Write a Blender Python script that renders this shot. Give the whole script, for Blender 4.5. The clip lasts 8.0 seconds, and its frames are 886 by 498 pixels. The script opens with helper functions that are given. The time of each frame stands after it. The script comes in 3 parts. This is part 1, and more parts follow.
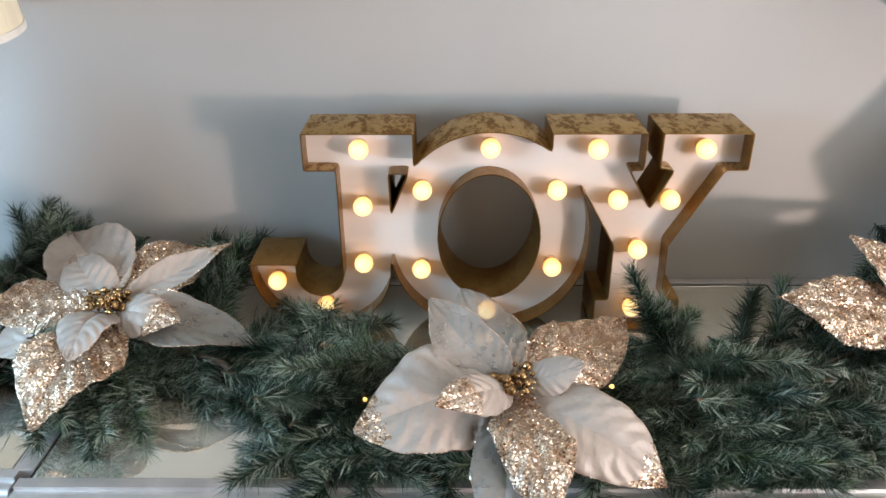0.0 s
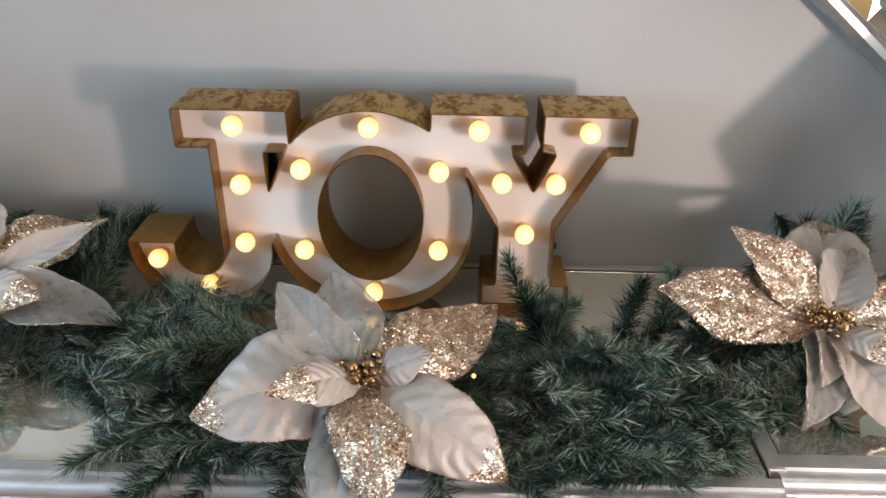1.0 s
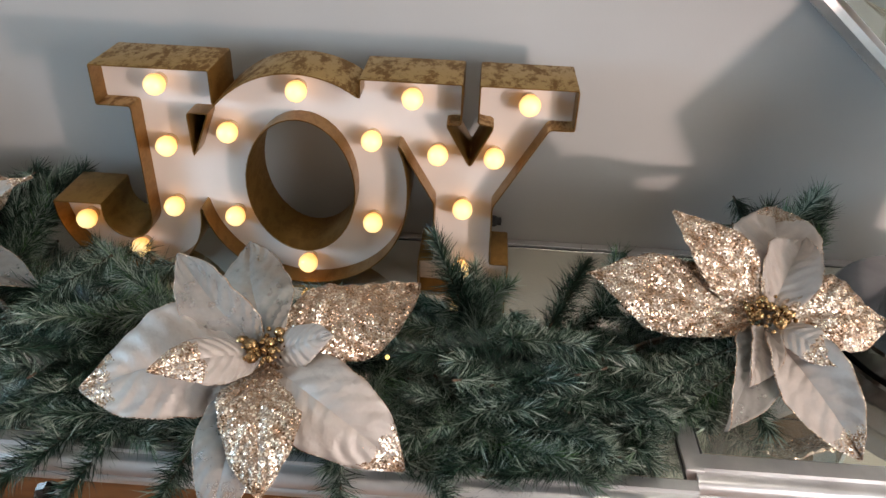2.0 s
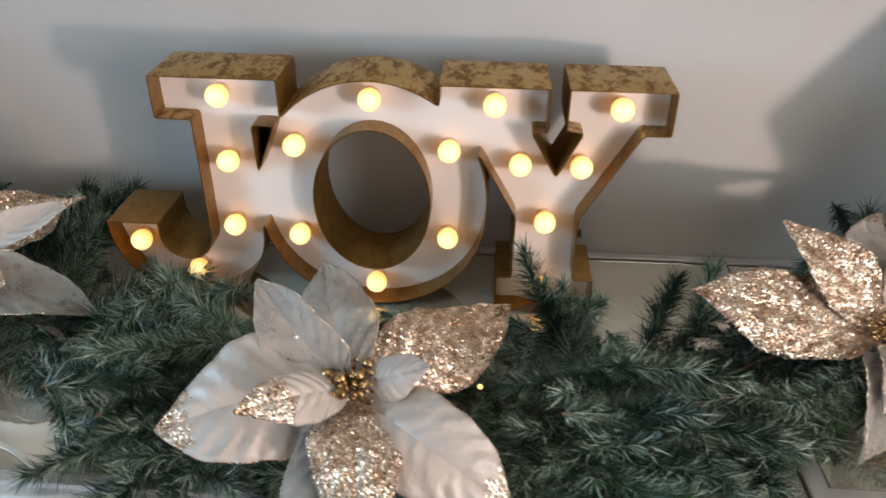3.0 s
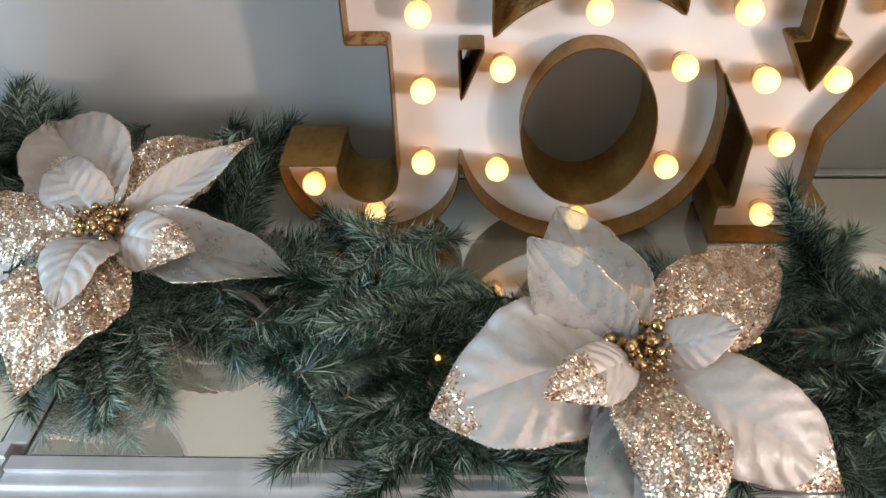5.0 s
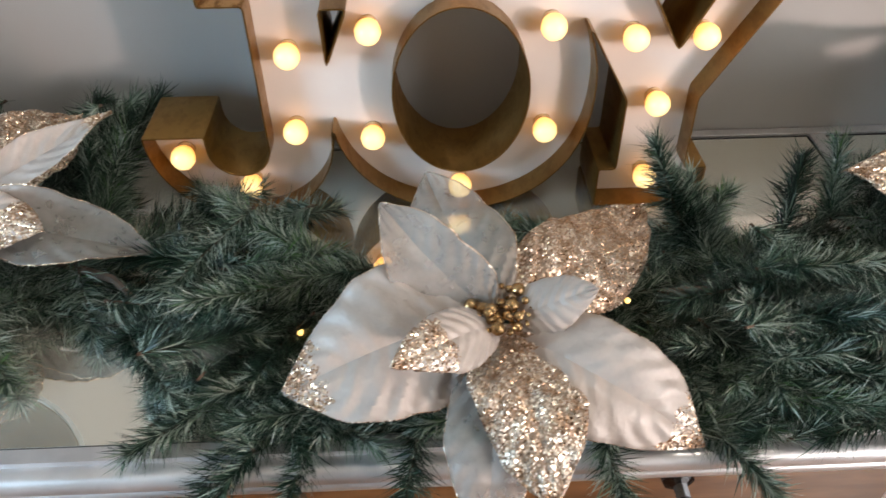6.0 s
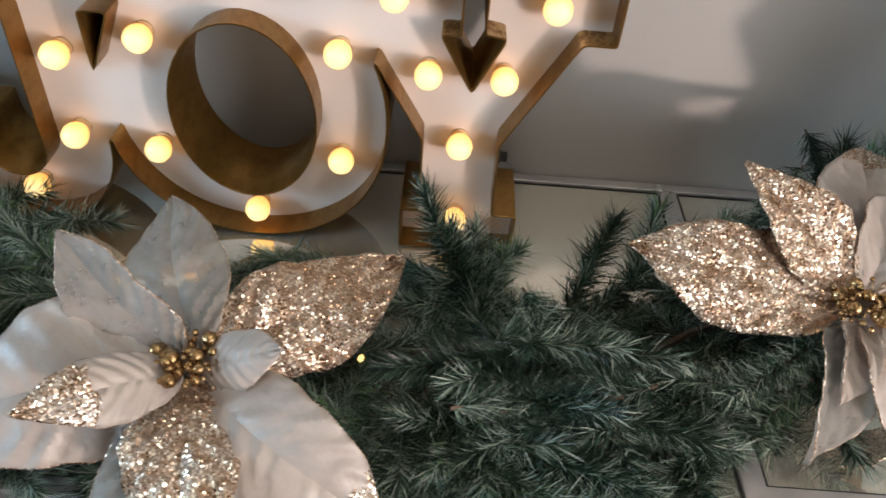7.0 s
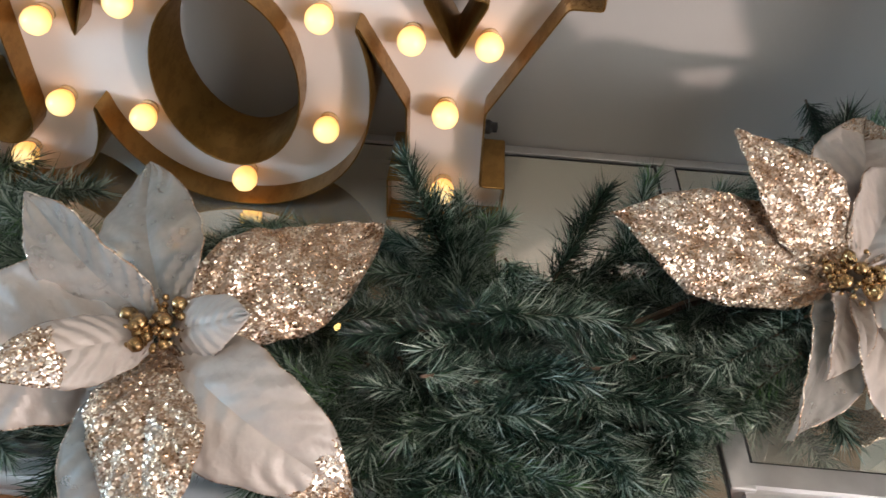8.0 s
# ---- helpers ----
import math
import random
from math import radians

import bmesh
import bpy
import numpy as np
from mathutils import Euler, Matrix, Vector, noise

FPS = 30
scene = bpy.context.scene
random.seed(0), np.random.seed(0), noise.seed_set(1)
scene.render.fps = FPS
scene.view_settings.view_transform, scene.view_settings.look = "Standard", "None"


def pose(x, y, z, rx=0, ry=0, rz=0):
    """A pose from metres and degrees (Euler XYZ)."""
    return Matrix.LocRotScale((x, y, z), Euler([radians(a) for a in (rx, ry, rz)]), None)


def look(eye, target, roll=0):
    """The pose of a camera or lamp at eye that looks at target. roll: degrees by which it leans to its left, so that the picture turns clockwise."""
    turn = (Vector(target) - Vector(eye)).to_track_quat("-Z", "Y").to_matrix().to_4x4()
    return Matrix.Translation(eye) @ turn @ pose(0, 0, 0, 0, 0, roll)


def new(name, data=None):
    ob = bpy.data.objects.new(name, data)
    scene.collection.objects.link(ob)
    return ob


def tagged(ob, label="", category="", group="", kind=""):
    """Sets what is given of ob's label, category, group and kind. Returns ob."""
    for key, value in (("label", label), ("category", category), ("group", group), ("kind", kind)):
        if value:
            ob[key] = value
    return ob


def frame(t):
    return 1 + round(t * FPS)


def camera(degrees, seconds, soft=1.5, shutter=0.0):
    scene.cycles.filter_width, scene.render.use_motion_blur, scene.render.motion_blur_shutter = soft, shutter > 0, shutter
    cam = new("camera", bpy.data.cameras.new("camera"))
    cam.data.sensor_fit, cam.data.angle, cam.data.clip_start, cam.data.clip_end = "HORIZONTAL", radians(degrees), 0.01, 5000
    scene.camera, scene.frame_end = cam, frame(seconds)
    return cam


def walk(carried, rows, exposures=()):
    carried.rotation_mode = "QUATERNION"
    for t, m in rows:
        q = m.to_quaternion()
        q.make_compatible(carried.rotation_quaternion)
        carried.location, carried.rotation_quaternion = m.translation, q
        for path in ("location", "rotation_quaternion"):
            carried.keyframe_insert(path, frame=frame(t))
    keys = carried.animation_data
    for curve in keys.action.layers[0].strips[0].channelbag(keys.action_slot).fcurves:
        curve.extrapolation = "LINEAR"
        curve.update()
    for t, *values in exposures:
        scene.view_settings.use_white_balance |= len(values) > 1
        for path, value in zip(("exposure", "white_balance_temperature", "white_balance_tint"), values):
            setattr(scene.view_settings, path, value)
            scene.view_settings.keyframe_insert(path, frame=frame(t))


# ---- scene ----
cam = camera(60.8, 8.0, soft=1.5, shutter=0.2)
PATH = [
    (0, (-0.034, -0.6, 0.389), (-0.053, 1.185, -0.513), -0.3),
    (0.5, (0.014, -0.592, 0.387), (-0.014, 1.176, -0.548), 0.3),
    (1, (0.068, -0.58, 0.39), (0.051, 1.171, -0.578), 1.0),
    (1.5, (0.122, -0.574, 0.39), (0.114, 1.149, -0.626), 2.3),
    (1.7, (0.142, -0.562, 0.39), (0.111, 1.139, -0.661), 2.5),
    (2.8, (0.121, -0.52, 0.379), (-0.009, 1.164, -0.692), 1.6),
    (3, (0.084, -0.508, 0.375), (-0.014, 1.186, -0.684), 0.8),
    (3.5, (-0.009, -0.452, 0.369), (-0.037, 1.217, -0.733), -1.0),
    (4, (-0.08, -0.43, 0.362), (-0.099, 1.213, -0.778), -0.7),
    (4.2, (-0.085, -0.423, 0.373), (-0.171, 1.182, -0.817), -1.5),
    (5.3, (-0.069, -0.451, 0.356), (-0.138, 1.075, -0.935), -2.0),
    (5.5, (-0.062, -0.451, 0.352), (-0.094, 1.063, -0.955), -2.0),
    (6, (-0.027, -0.439, 0.347), (0.021, 1.065, -0.97), -0.7),
    (6.5, (0.054, -0.413, 0.347), (0.104, 1.082, -0.981), 2.5),
    (7, (0.123, -0.397, 0.35), (0.143, 1.102, -0.973), 4.9),
    (7.5, (0.165, -0.394, 0.343), (0.172, 1.103, -0.983), 5.6),
    (8, (0.147, -0.396, 0.34), (0.111, 1.073, -1.017), 3.9),
]
walk(cam, [(t, look(eye, target, roll)) for t, eye, target, roll in PATH],
     [(0, 0.0), (0.7, -0.03), (1.6, -0.2), (2.8, -0.12), (3.5, 0.0), (5.5, 0.08), (6.2, 0.0), (7.4, -0.2), (8.0, -0.17)])

# ---------------------------------------------------------------- light
TOP = 0.003            # height of the mirrored table top above the world's zero
FLOOR = -0.80
CEIL = 1.65
WALL = 0.092           # face of the wall behind the cabinet
XL, XR, YF = -0.98, 1.30, -2.7

world = bpy.data.worlds.new("world")
world.use_nodes = True
scene.world = world
wn = world.node_tree.nodes
sky = wn.new("ShaderNodeTexSky")
sky.sky_type, sky.sun_disc = "NISHITA", False
sky.sun_elevation, sky.sun_rotation = radians(25), radians(140)
world.node_tree.links.new(sky.outputs[0], wn["Background"].inputs[0])
wn["Background"].inputs[1].default_value = 0.10


def lamp(name, kind, energy, color, m, size=0.1, size_y=None):
    data = bpy.data.lights.new(name, kind)
    data.energy, data.color = energy, color
    if kind == "AREA":
        data.shape, data.size, data.size_y = "RECTANGLE", size, size_y or size
    else:
        data.shadow_soft_size = size
    ob = new(name, data)
    ob.matrix_world = m
    return ob


# unseen low source at front right, placed from the sign's wall shadow
key = lamp("low_key_light", "SPOT", 57.0, (1.0, 0.775, 0.69), look((1.24, -1.13, 0.13), (0.12, 0.0, 0.18)), 0.04)
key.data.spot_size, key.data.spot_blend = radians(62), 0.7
lamp("window_light_left", "AREA", 11.0, (0.48, 0.76, 1.0), look((XL + 0.02, -0.52, 0.37), (-0.40, 0.05, 0.16)), 0.34, 0.34)
# fill added to brighten the right flower, garland and wall
lamp("fill_light_right", "AREA", 9.5, (1.0, 0.94, 0.88), look((XR - 0.02, -1.45, 0.45), (0.50, -0.02, 0.10)), 0.6, 0.6)
# unseen fill from above, added to brighten the upward faces
lamp("overhead_fill", "AREA", 6.5, (1.0, 0.90, 0.79), look((0.55, -0.45, CEIL - 0.03), (0.55, -0.449, 0)), 0.35, 0.35)


# ---------------------------------------------------------------- materials
def material(name, base, rough=0.5, metal=0.0):
    mat = bpy.data.materials.new(name)
    mat.use_nodes = True
    b = mat.node_tree.nodes["Principled BSDF"]
    b.inputs["Base Color"].default_value = (*base, 1)
    b.inputs["Roughness"].default_value = rough
    b.inputs["Metallic"].default_value = metal
    return mat, mat.node_tree.nodes, mat.node_tree.links, b


def coords(nodes, links, kind="Object", scale=(1, 1, 1)):
    tc = nodes.new("ShaderNodeTexCoord")
    mp = nodes.new("ShaderNodeMapping")
    mp.inputs["Scale"].default_value = scale
    links.new(tc.outputs[kind], mp.inputs[0])
    return mp.outputs[0]


def noise_tex(nodes, links, vec, scale, detail=4.0, rough=0.55):
    n = nodes.new("ShaderNodeTexNoise")
    n.inputs["Scale"].default_value, n.inputs["Detail"].default_value, n.inputs["Roughness"].default_value = scale, detail, rough
    links.new(vec, n.inputs["Vector"])
    return n.outputs["Fac"]


def ramp(nodes, links, fac, stops):
    r = nodes.new("ShaderNodeValToRGB")
    e = r.color_ramp.elements
    while len(e) < len(stops):
        e.new(0.5)
    for el, (p, c) in zip(e, stops):
        el.position, el.color = p, (*c, 1) if len(c) == 3 else c
    links.new(fac, r.inputs[0])
    return r.outputs[0]


def bump(nodes, links, b, height, strength, dist=0.001):
    n = nodes.new("ShaderNodeBump")
    n.inputs["Strength"].default_value, n.inputs["Distance"].default_value = strength, dist
    links.new(height, n.inputs["Height"])
    links.new(n.outputs[0], b.inputs["Normal"])


def mottled(name, c1, c2, scale, rough, metal=0.0, bump_scale=None, strength=0.2, dist=0.001, stretch=(1, 1, 1), span=(0.35, 0.65)):
    mat, n, l, b = material(name, c1, rough, metal)
    v = coords(n, l, "Object", stretch)
    f = noise_tex(n, l, v, scale)
    l.new(ramp(n, l, f, [(span[0], c1), (span[1], c2)]), b.inputs["Base Color"])
    rr = n.new("ShaderNodeMapRange")
    rr.inputs["To Min"].default_value, rr.inputs["To Max"].default_value = max(0.02, rough * 0.75), min(1, rough * 1.25)
    l.new(noise_tex(n, l, v, scale * 2.3), rr.inputs[0])
    l.new(rr.outputs[0], b.inputs["Roughness"])
    if bump_scale:
        bump(n, l, b, noise_tex(n, l, v, bump_scale), strength, dist)
    return mat


M_WALL = mottled("wall_paint", (0.420, 0.412, 0.405), (0.455, 0.446, 0.438), 3.0, 0.55, 0, 420, 0.12, 0.0006)
M_CEIL = mottled("ceiling_paint", (0.76, 0.69, 0.56), (0.80, 0.73, 0.60), 2.0, 0.8, 0, 200, 0.1)
M_FLOOR = mottled("floor_wood", (0.20, 0.075, 0.025), (0.34, 0.14, 0.05), 6.0, 0.32, 0, 40, 0.1, 0.001, (1, 8, 1))
M_SILVER = mottled("silver_leaf_paint", (0.60, 0.585, 0.59), (0.76, 0.745, 0.75), 30, 0.34, 0.75, 260, 0.18, 0.0005)
M_CHROME = mottled("dark_chrome", (0.20, 0.195, 0.20), (0.26, 0.255, 0.26), 25, 0.11, 1.0)
M_GAP = material("dark_joint", (0.02, 0.02, 0.022), 0.6)[0]
M_WOOD = mottled("cabinet_wood", (0.13, 0.08, 0.055), (0.20, 0.13, 0.09), 14, 0.45, 0, 80, 0.2, 0.0006, (1, 6, 6))
M_SHADE = mottled("lampshade_linen", (0.78, 0.72, 0.55), (0.84, 0.78, 0.62), 60, 0.85, 0, 900, 0.4, 0.0005, (1, 1, 0.3))
M_LINING = mottled("shade_lining", (0.30, 0.20, 0.115), (0.36, 0.25, 0.15), 40, 0.8)
M_TRIM_PALE = mottled("shade_trim_pale", (0.74, 0.72, 0.68), (0.80, 0.78, 0.74), 80, 0.7)
M_SHADE_TRIM = mottled("lampshade_trim", (0.26, 0.24, 0.19), (0.34, 0.31, 0.25), 80, 0.8)


def mirror_material(name, tint, rough):
    mat, n, l, b = material(name, tint, rough, 1.0)
    v = coords(n, l)
    rr = n.new("ShaderNodeMapRange")
    rr.inputs["To Min"].default_value, rr.inputs["To Max"].default_value = rough, rough + 0.05
    l.new(ramp(n, l, noise_tex(n, l, v, 16, 6, 0.7), [(0.5, (0, 0, 0)), (0.75, (1, 1, 1))]), rr.inputs[0])
    l.new(rr.outputs[0], b.inputs["Roughness"])
    return mat


M_MIRROR = mirror_material("table_mirror", (0.95, 0.93, 0.83), 0.012)
M_MIRROR.node_tree.nodes["Principled BSDF"].inputs["Metallic"].default_value = 0.82
M_DRAWER = mirror_material("smoked_drawer_mirror", (0.62, 0.58, 0.55), 0.02)
M_WALLMIRROR = mirror_material("wall_mirror", (0.88, 0.90, 0.90), 0.005)

# sign: enamelled face and brushed, worn gold sheet metal
M_FACE = mottled("sign_face_enamel", (0.665, 0.605, 0.57), (0.705, 0.645, 0.61), 12, 0.42, 0, 300, 0.05, 0.0004)


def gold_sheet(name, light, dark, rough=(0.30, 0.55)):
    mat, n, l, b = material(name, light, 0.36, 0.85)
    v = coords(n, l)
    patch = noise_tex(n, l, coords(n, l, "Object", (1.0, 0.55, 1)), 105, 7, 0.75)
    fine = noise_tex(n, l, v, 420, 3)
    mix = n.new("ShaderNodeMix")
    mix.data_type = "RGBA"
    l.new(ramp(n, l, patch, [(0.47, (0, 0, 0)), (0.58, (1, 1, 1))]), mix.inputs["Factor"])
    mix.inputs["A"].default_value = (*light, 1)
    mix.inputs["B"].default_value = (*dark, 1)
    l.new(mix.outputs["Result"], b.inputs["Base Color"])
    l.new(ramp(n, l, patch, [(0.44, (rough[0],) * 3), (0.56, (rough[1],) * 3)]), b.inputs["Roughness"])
    bump(n, l, b, fine, 0.15, 0.0003)
    return mat


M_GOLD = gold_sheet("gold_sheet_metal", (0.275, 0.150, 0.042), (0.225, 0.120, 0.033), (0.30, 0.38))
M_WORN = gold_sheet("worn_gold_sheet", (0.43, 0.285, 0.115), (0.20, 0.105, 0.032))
M_GOLDEDGE = mottled("gold_edge", (0.62, 0.44, 0.20), (0.72, 0.54, 0.27), 90, 0.3, 0.9)
M_SOCKET = mottled("bulb_socket", (0.55, 0.42, 0.25), (0.62, 0.48, 0.3), 60, 0.5)


def bulb_material():
    mat, n, l, b = material("warm_bulb", (0.75, 0.55, 0.22), 0.35)
    v = coords(n, l)
    sep = n.new("ShaderNodeSeparateXYZ")
    l.new(v, sep.inputs[0])
    along = n.new("ShaderNodeMapRange")
    along.inputs["From Min"].default_value, along.inputs["From Max"].default_value = 0.006, 0.0195
    l.new(sep.outputs[2], along.inputs[0])
    l.new(ramp(n, l, along.outputs[0], [(0.0, (1.0, 0.40, 0.065)), (0.55, (1.0, 0.56, 0.15)), (1.0, (1.0, 0.72, 0.34))]), b.inputs["Emission Color"])
    b.inputs["Emission Strength"].default_value = BULB
    return mat


BULB = 1.5
M_BULB = bulb_material()


# poinsettia cloth: pearly white, champagne glitter, and white with a glittered tip
def petal_material(name, glitter_from, white=(0.65, 0.57, 0.515), sheer=0.0):
    """glitter_from: the length along the petal from which glitter covers it (0 all, above 1 none)."""
    mat, n, l, b = material(name, white, 0.42)
    out = n["Material Output"]
    uv = n.new("ShaderNodeUVMap")
    sep = n.new("ShaderNodeSeparateXYZ")
    l.new(uv.outputs[0], sep.inputs[0])
    v = coords(n, l)
    # cloth
    cloth = b
    tone = ramp(n, l, noise_tex(n, l, v, 55, 5), [(0.3, tuple(c * 0.78 for c in white)), (0.7, white)])
    l.new(tone, cloth.inputs["Base Color"])
    cloth.inputs["Sheen Weight"].default_value = 0.25
    cloth.inputs["Coat Weight"].default_value = 0.32
    cloth.inputs["Coat Roughness"].default_value = 0.3
    # side veins running out from the midrib
    m1 = n.new("ShaderNodeMath")
    m1.operation = "ABSOLUTE"
    c0 = n.new("ShaderNodeMath")
    c0.operation = "SUBTRACT"
    c0.inputs[1].default_value = 0.5
    l.new(sep.outputs[1], c0.inputs[0])
    l.new(c0.outputs[0], m1.inputs[0])
    m2 = n.new("ShaderNodeMath")
    m2.operation = "MULTIPLY_ADD"
    m2.inputs[1].default_value = -0.35
    l.new(m1.outputs[0], m2.inputs[0])
    l.new(sep.outputs[0], m2.inputs[2])
    m3 = n.new("ShaderNodeMath")
    m3.operation = "MULTIPLY"
    m3.inputs[1].default_value = 54.0
    warp = n.new("ShaderNodeMath")
    warp.operation = "MULTIPLY_ADD"
    warp.inputs[1].default_value = 0.16
    l.new(noise_tex(n, l, v, 45, 3), warp.inputs[0])
    l.new(m2.outputs[0], warp.inputs[2])
    l.new(warp.outputs[0], m3.inputs[0])
    m4 = n.new("ShaderNodeMath")
    m4.operation = "SINE"
    l.new(m3.outputs[0], m4.inputs[0])
    add = n.new("ShaderNodeMath")
    add.operation = "MULTIPLY_ADD"
    add.inputs[1].default_value = 1.4
    l.new(noise_tex(n, l, v, 120, 4), add.inputs[0])
    l.new(m4.outputs[0], add.inputs[2])
    bump(n, l, cloth, add.outputs[0], 0.45, 0.0012)
    trans = n.new("ShaderNodeBsdfTranslucent")
    l.new(tone, trans.inputs[0])
    mixw = n.new("ShaderNodeMixShader")
    mixw.inputs[0].default_value = 0.28
    l.new(cloth.outputs[0], mixw.inputs[1])
    l.new(trans.outputs[0], mixw.inputs[2])
    if sheer:
        clear = n.new("ShaderNodeBsdfTransparent")
        weave = n.new("ShaderNodeMapRange")
        weave.inputs["To Min"].default_value, weave.inputs["To Max"].default_value = sheer * 0.82, sheer * 1.18
        l.new(noise_tex(n, l, v, 140, 4), weave.inputs[0])
        thin = n.new("ShaderNodeMixShader")
        l.new(weave.outputs[0], thin.inputs[0])
        l.new(mixw.outputs[0], thin.inputs[1])
        l.new(clear.outputs[0], thin.inputs[2])
        mixw = thin
    # glitter flakes: every flake has its own tilt and tint
    vor = n.new("ShaderNodeTexVoronoi")
    vor.inputs["Scale"].default_value = 1000
    l.new(v, vor.inputs["Vector"])
    geo = n.new("ShaderNodeNewGeometry")
    off = n.new("ShaderNodeVectorMath")
    off.operation = "MULTIPLY_ADD"
    off.inputs[1].default_value = (1.15, 1.15, 1.15)
    l.new(vor.outputs["Color"], off.inputs[0])
    sh = n.new("ShaderNodeVectorMath")
    sh.operation = "ADD"
    sh.inputs[1].default_value = (-0.575, -0.575, -0.575)
    l.new(geo.outputs["Normal"], sh.inputs[0])
    l.new(sh.outputs[0], off.inputs[2])
    nrm = n.new("ShaderNodeVectorMath")
    nrm.operation = "NORMALIZE"
    l.new(off.outputs[0], nrm.inputs[0])
    sepc = n.new("ShaderNodeSeparateColor")
    l.new(vor.outputs["Color"], sepc.inputs[0])
    flake = n.new("ShaderNodeBsdfPrincipled")
    big = noise_tex(n, l, v, 75, 4, 0.65)
    addt = n.new("ShaderNodeMath")
    addt.operation = "MULTIPLY_ADD"
    addt.inputs[1].default_value = 0.42
    l.new(sepc.outputs[0], addt.inputs[0])
    sc = n.new("ShaderNodeMath")
    sc.operation = "MULTIPLY"
    sc.inputs[1].default_value = 1.15
    l.new(big, sc.inputs[0])
    l.new(sc.outputs[0], addt.inputs[2])
    l.new(ramp(n, l, addt.outputs[0], [(0.34, (0.13, 0.066, 0.030)), (0.56, (0.34, 0.205, 0.12)), (0.80, (0.58, 0.415, 0.30)), (0.98, (0.98, 0.88, 0.76))]), flake.inputs["Base Color"])
    flake.inputs["Metallic"].default_value = 0.85
    l.new(ramp(n, l, sepc.outputs[1], [(0.0, (0.16,) * 3), (0.35, (0.32,) * 3), (1.0, (0.5,) * 3)]), flake.inputs["Roughness"])
    l.new(nrm.outputs[0], flake.inputs["Normal"])
    # where the glitter lies, with a ragged edge
    edge = n.new("ShaderNodeMath")
    edge.operation = "MULTIPLY_ADD"
    edge.inputs[1].default_value = 0.30
    l.new(noise_tex(n, l, v, 130, 5, 0.7), edge.inputs[0])
    l.new(sep.outputs[0], edge.inputs[2])
    gt = n.new("ShaderNodeMath")
    gt.operation = "GREATER_THAN"
    gt.inputs[1].default_value = glitter_from + 0.15
    l.new(edge.outputs[0], gt.inputs[0])
    # bare cloth between the flakes where the glue was thin
    bare = n.new("ShaderNodeMath")
    bare.operation = "MULTIPLY_ADD"
    bare.inputs[1].default_value = 0.55
    l.new(sepc.outputs[2], bare.inputs[0])
    l.new(noise_tex(n, l, v, 60, 4, 0.7), bare.inputs[2])
    stuck = n.new("ShaderNodeMath")
    stuck.operation = "GREATER_THAN"
    stuck.inputs[1].default_value = 0.60
    l.new(bare.outputs[0], stuck.inputs[0])
    both = n.new("ShaderNodeMath")
    both.operation = "MULTIPLY"
    l.new(gt.outputs[0], both.inputs[0])
    l.new(stuck.outputs[0], both.inputs[1])
    # a glittered thread round the rim
    rim = n.new("ShaderNodeMath")
    rim.operation = "GREATER_THAN"
    rim.inputs[1].default_value = 0.492
    l.new(m1.outputs[0], rim.inputs[0])
    mx = n.new("ShaderNodeMath")
    mx.operation = "MAXIMUM"
    l.new(both.outputs[0], mx.inputs[0])
    l.new(rim.outputs[0], mx.inputs[1])
    mix = n.new("ShaderNodeMixShader")
    l.new(mx.outputs[0], mix.inputs[0])
    l.new(mixw.outputs[0], mix.inputs[1])
    l.new(flake.outputs[0], mix.inputs[2])
    l.new(mix.outputs[0], out.inputs[0])
    return mat


M_PETAL = {"white": petal_material("petal_pearl_cloth", 3.0),
           "sheer": petal_material("petal_sheer_organza", 3.0, (0.58, 0.535, 0.495), 0.58),
           "tip": petal_material("petal_cloth_glitter_tip", 0.83),
           "half": petal_material("petal_cloth_glitter_half", 0.60),
           "glitter": petal_material("petal_champagne_glitter", -1.0, (0.40, 0.285, 0.20))}
M_BEAD = mottled("gold_bead", (0.25, 0.14, 0.055), (0.58, 0.40, 0.21), 260, 0.2, 0.95, 700, 0.5, 0.0006)


def needle_material():
    mat, n, l, b = material("fir_needle", (0.04, 0.08, 0.05), 0.5)
    geo = n.new("ShaderNodeNewGeometry")
    info = n.new("ShaderNodeObjectInfo")
    mixv = n.new("ShaderNodeMath")
    mixv.operation = "MULTIPLY_ADD"
    mixv.inputs[1].default_value = 0.62
    l.new(geo.outputs["Random Per Island"], mixv.inputs[0])
    half = n.new("ShaderNodeMath")
    half.operation = "MULTIPLY"
    half.inputs[1].default_value = 0.38
    l.new(info.outputs["Random"], half.inputs[0])
    broad = n.new("ShaderNodeMath")
    broad.operation = "MULTIPLY_ADD"
    broad.inputs[1].default_value = 0.55
    l.new(noise_tex(n, l, geo.outputs["Position"], 16, 3), broad.inputs[0])
    l.new(half.outputs[0], broad.inputs[2])
    shift = n.new("ShaderNodeMath")
    shift.operation = "SUBTRACT"
    shift.inputs[1].default_value = 0.275
    l.new(broad.outputs[0], shift.inputs[0])
    l.new(shift.outputs[0], mixv.inputs[2])
    l.new(ramp(n, l, mixv.outputs[0], [(0.12, (0.003, 0.008, 0.005)), (0.42, (0.010, 0.032, 0.018)), (0.57, (0.050, 0.100, 0.066)), (0.73, (0.46, 0.52, 0.45)), (0.88, (0.09, 0.16, 0.09)), (0.97, (0.080, 0.21, 0.030))]), b.inputs["Base Color"])
    b.inputs["Specular IOR Level"].default_value = 0.38
    b.inputs["Roughness"].default_value = 0.38
    return mat


M_NEEDLE = needle_material()
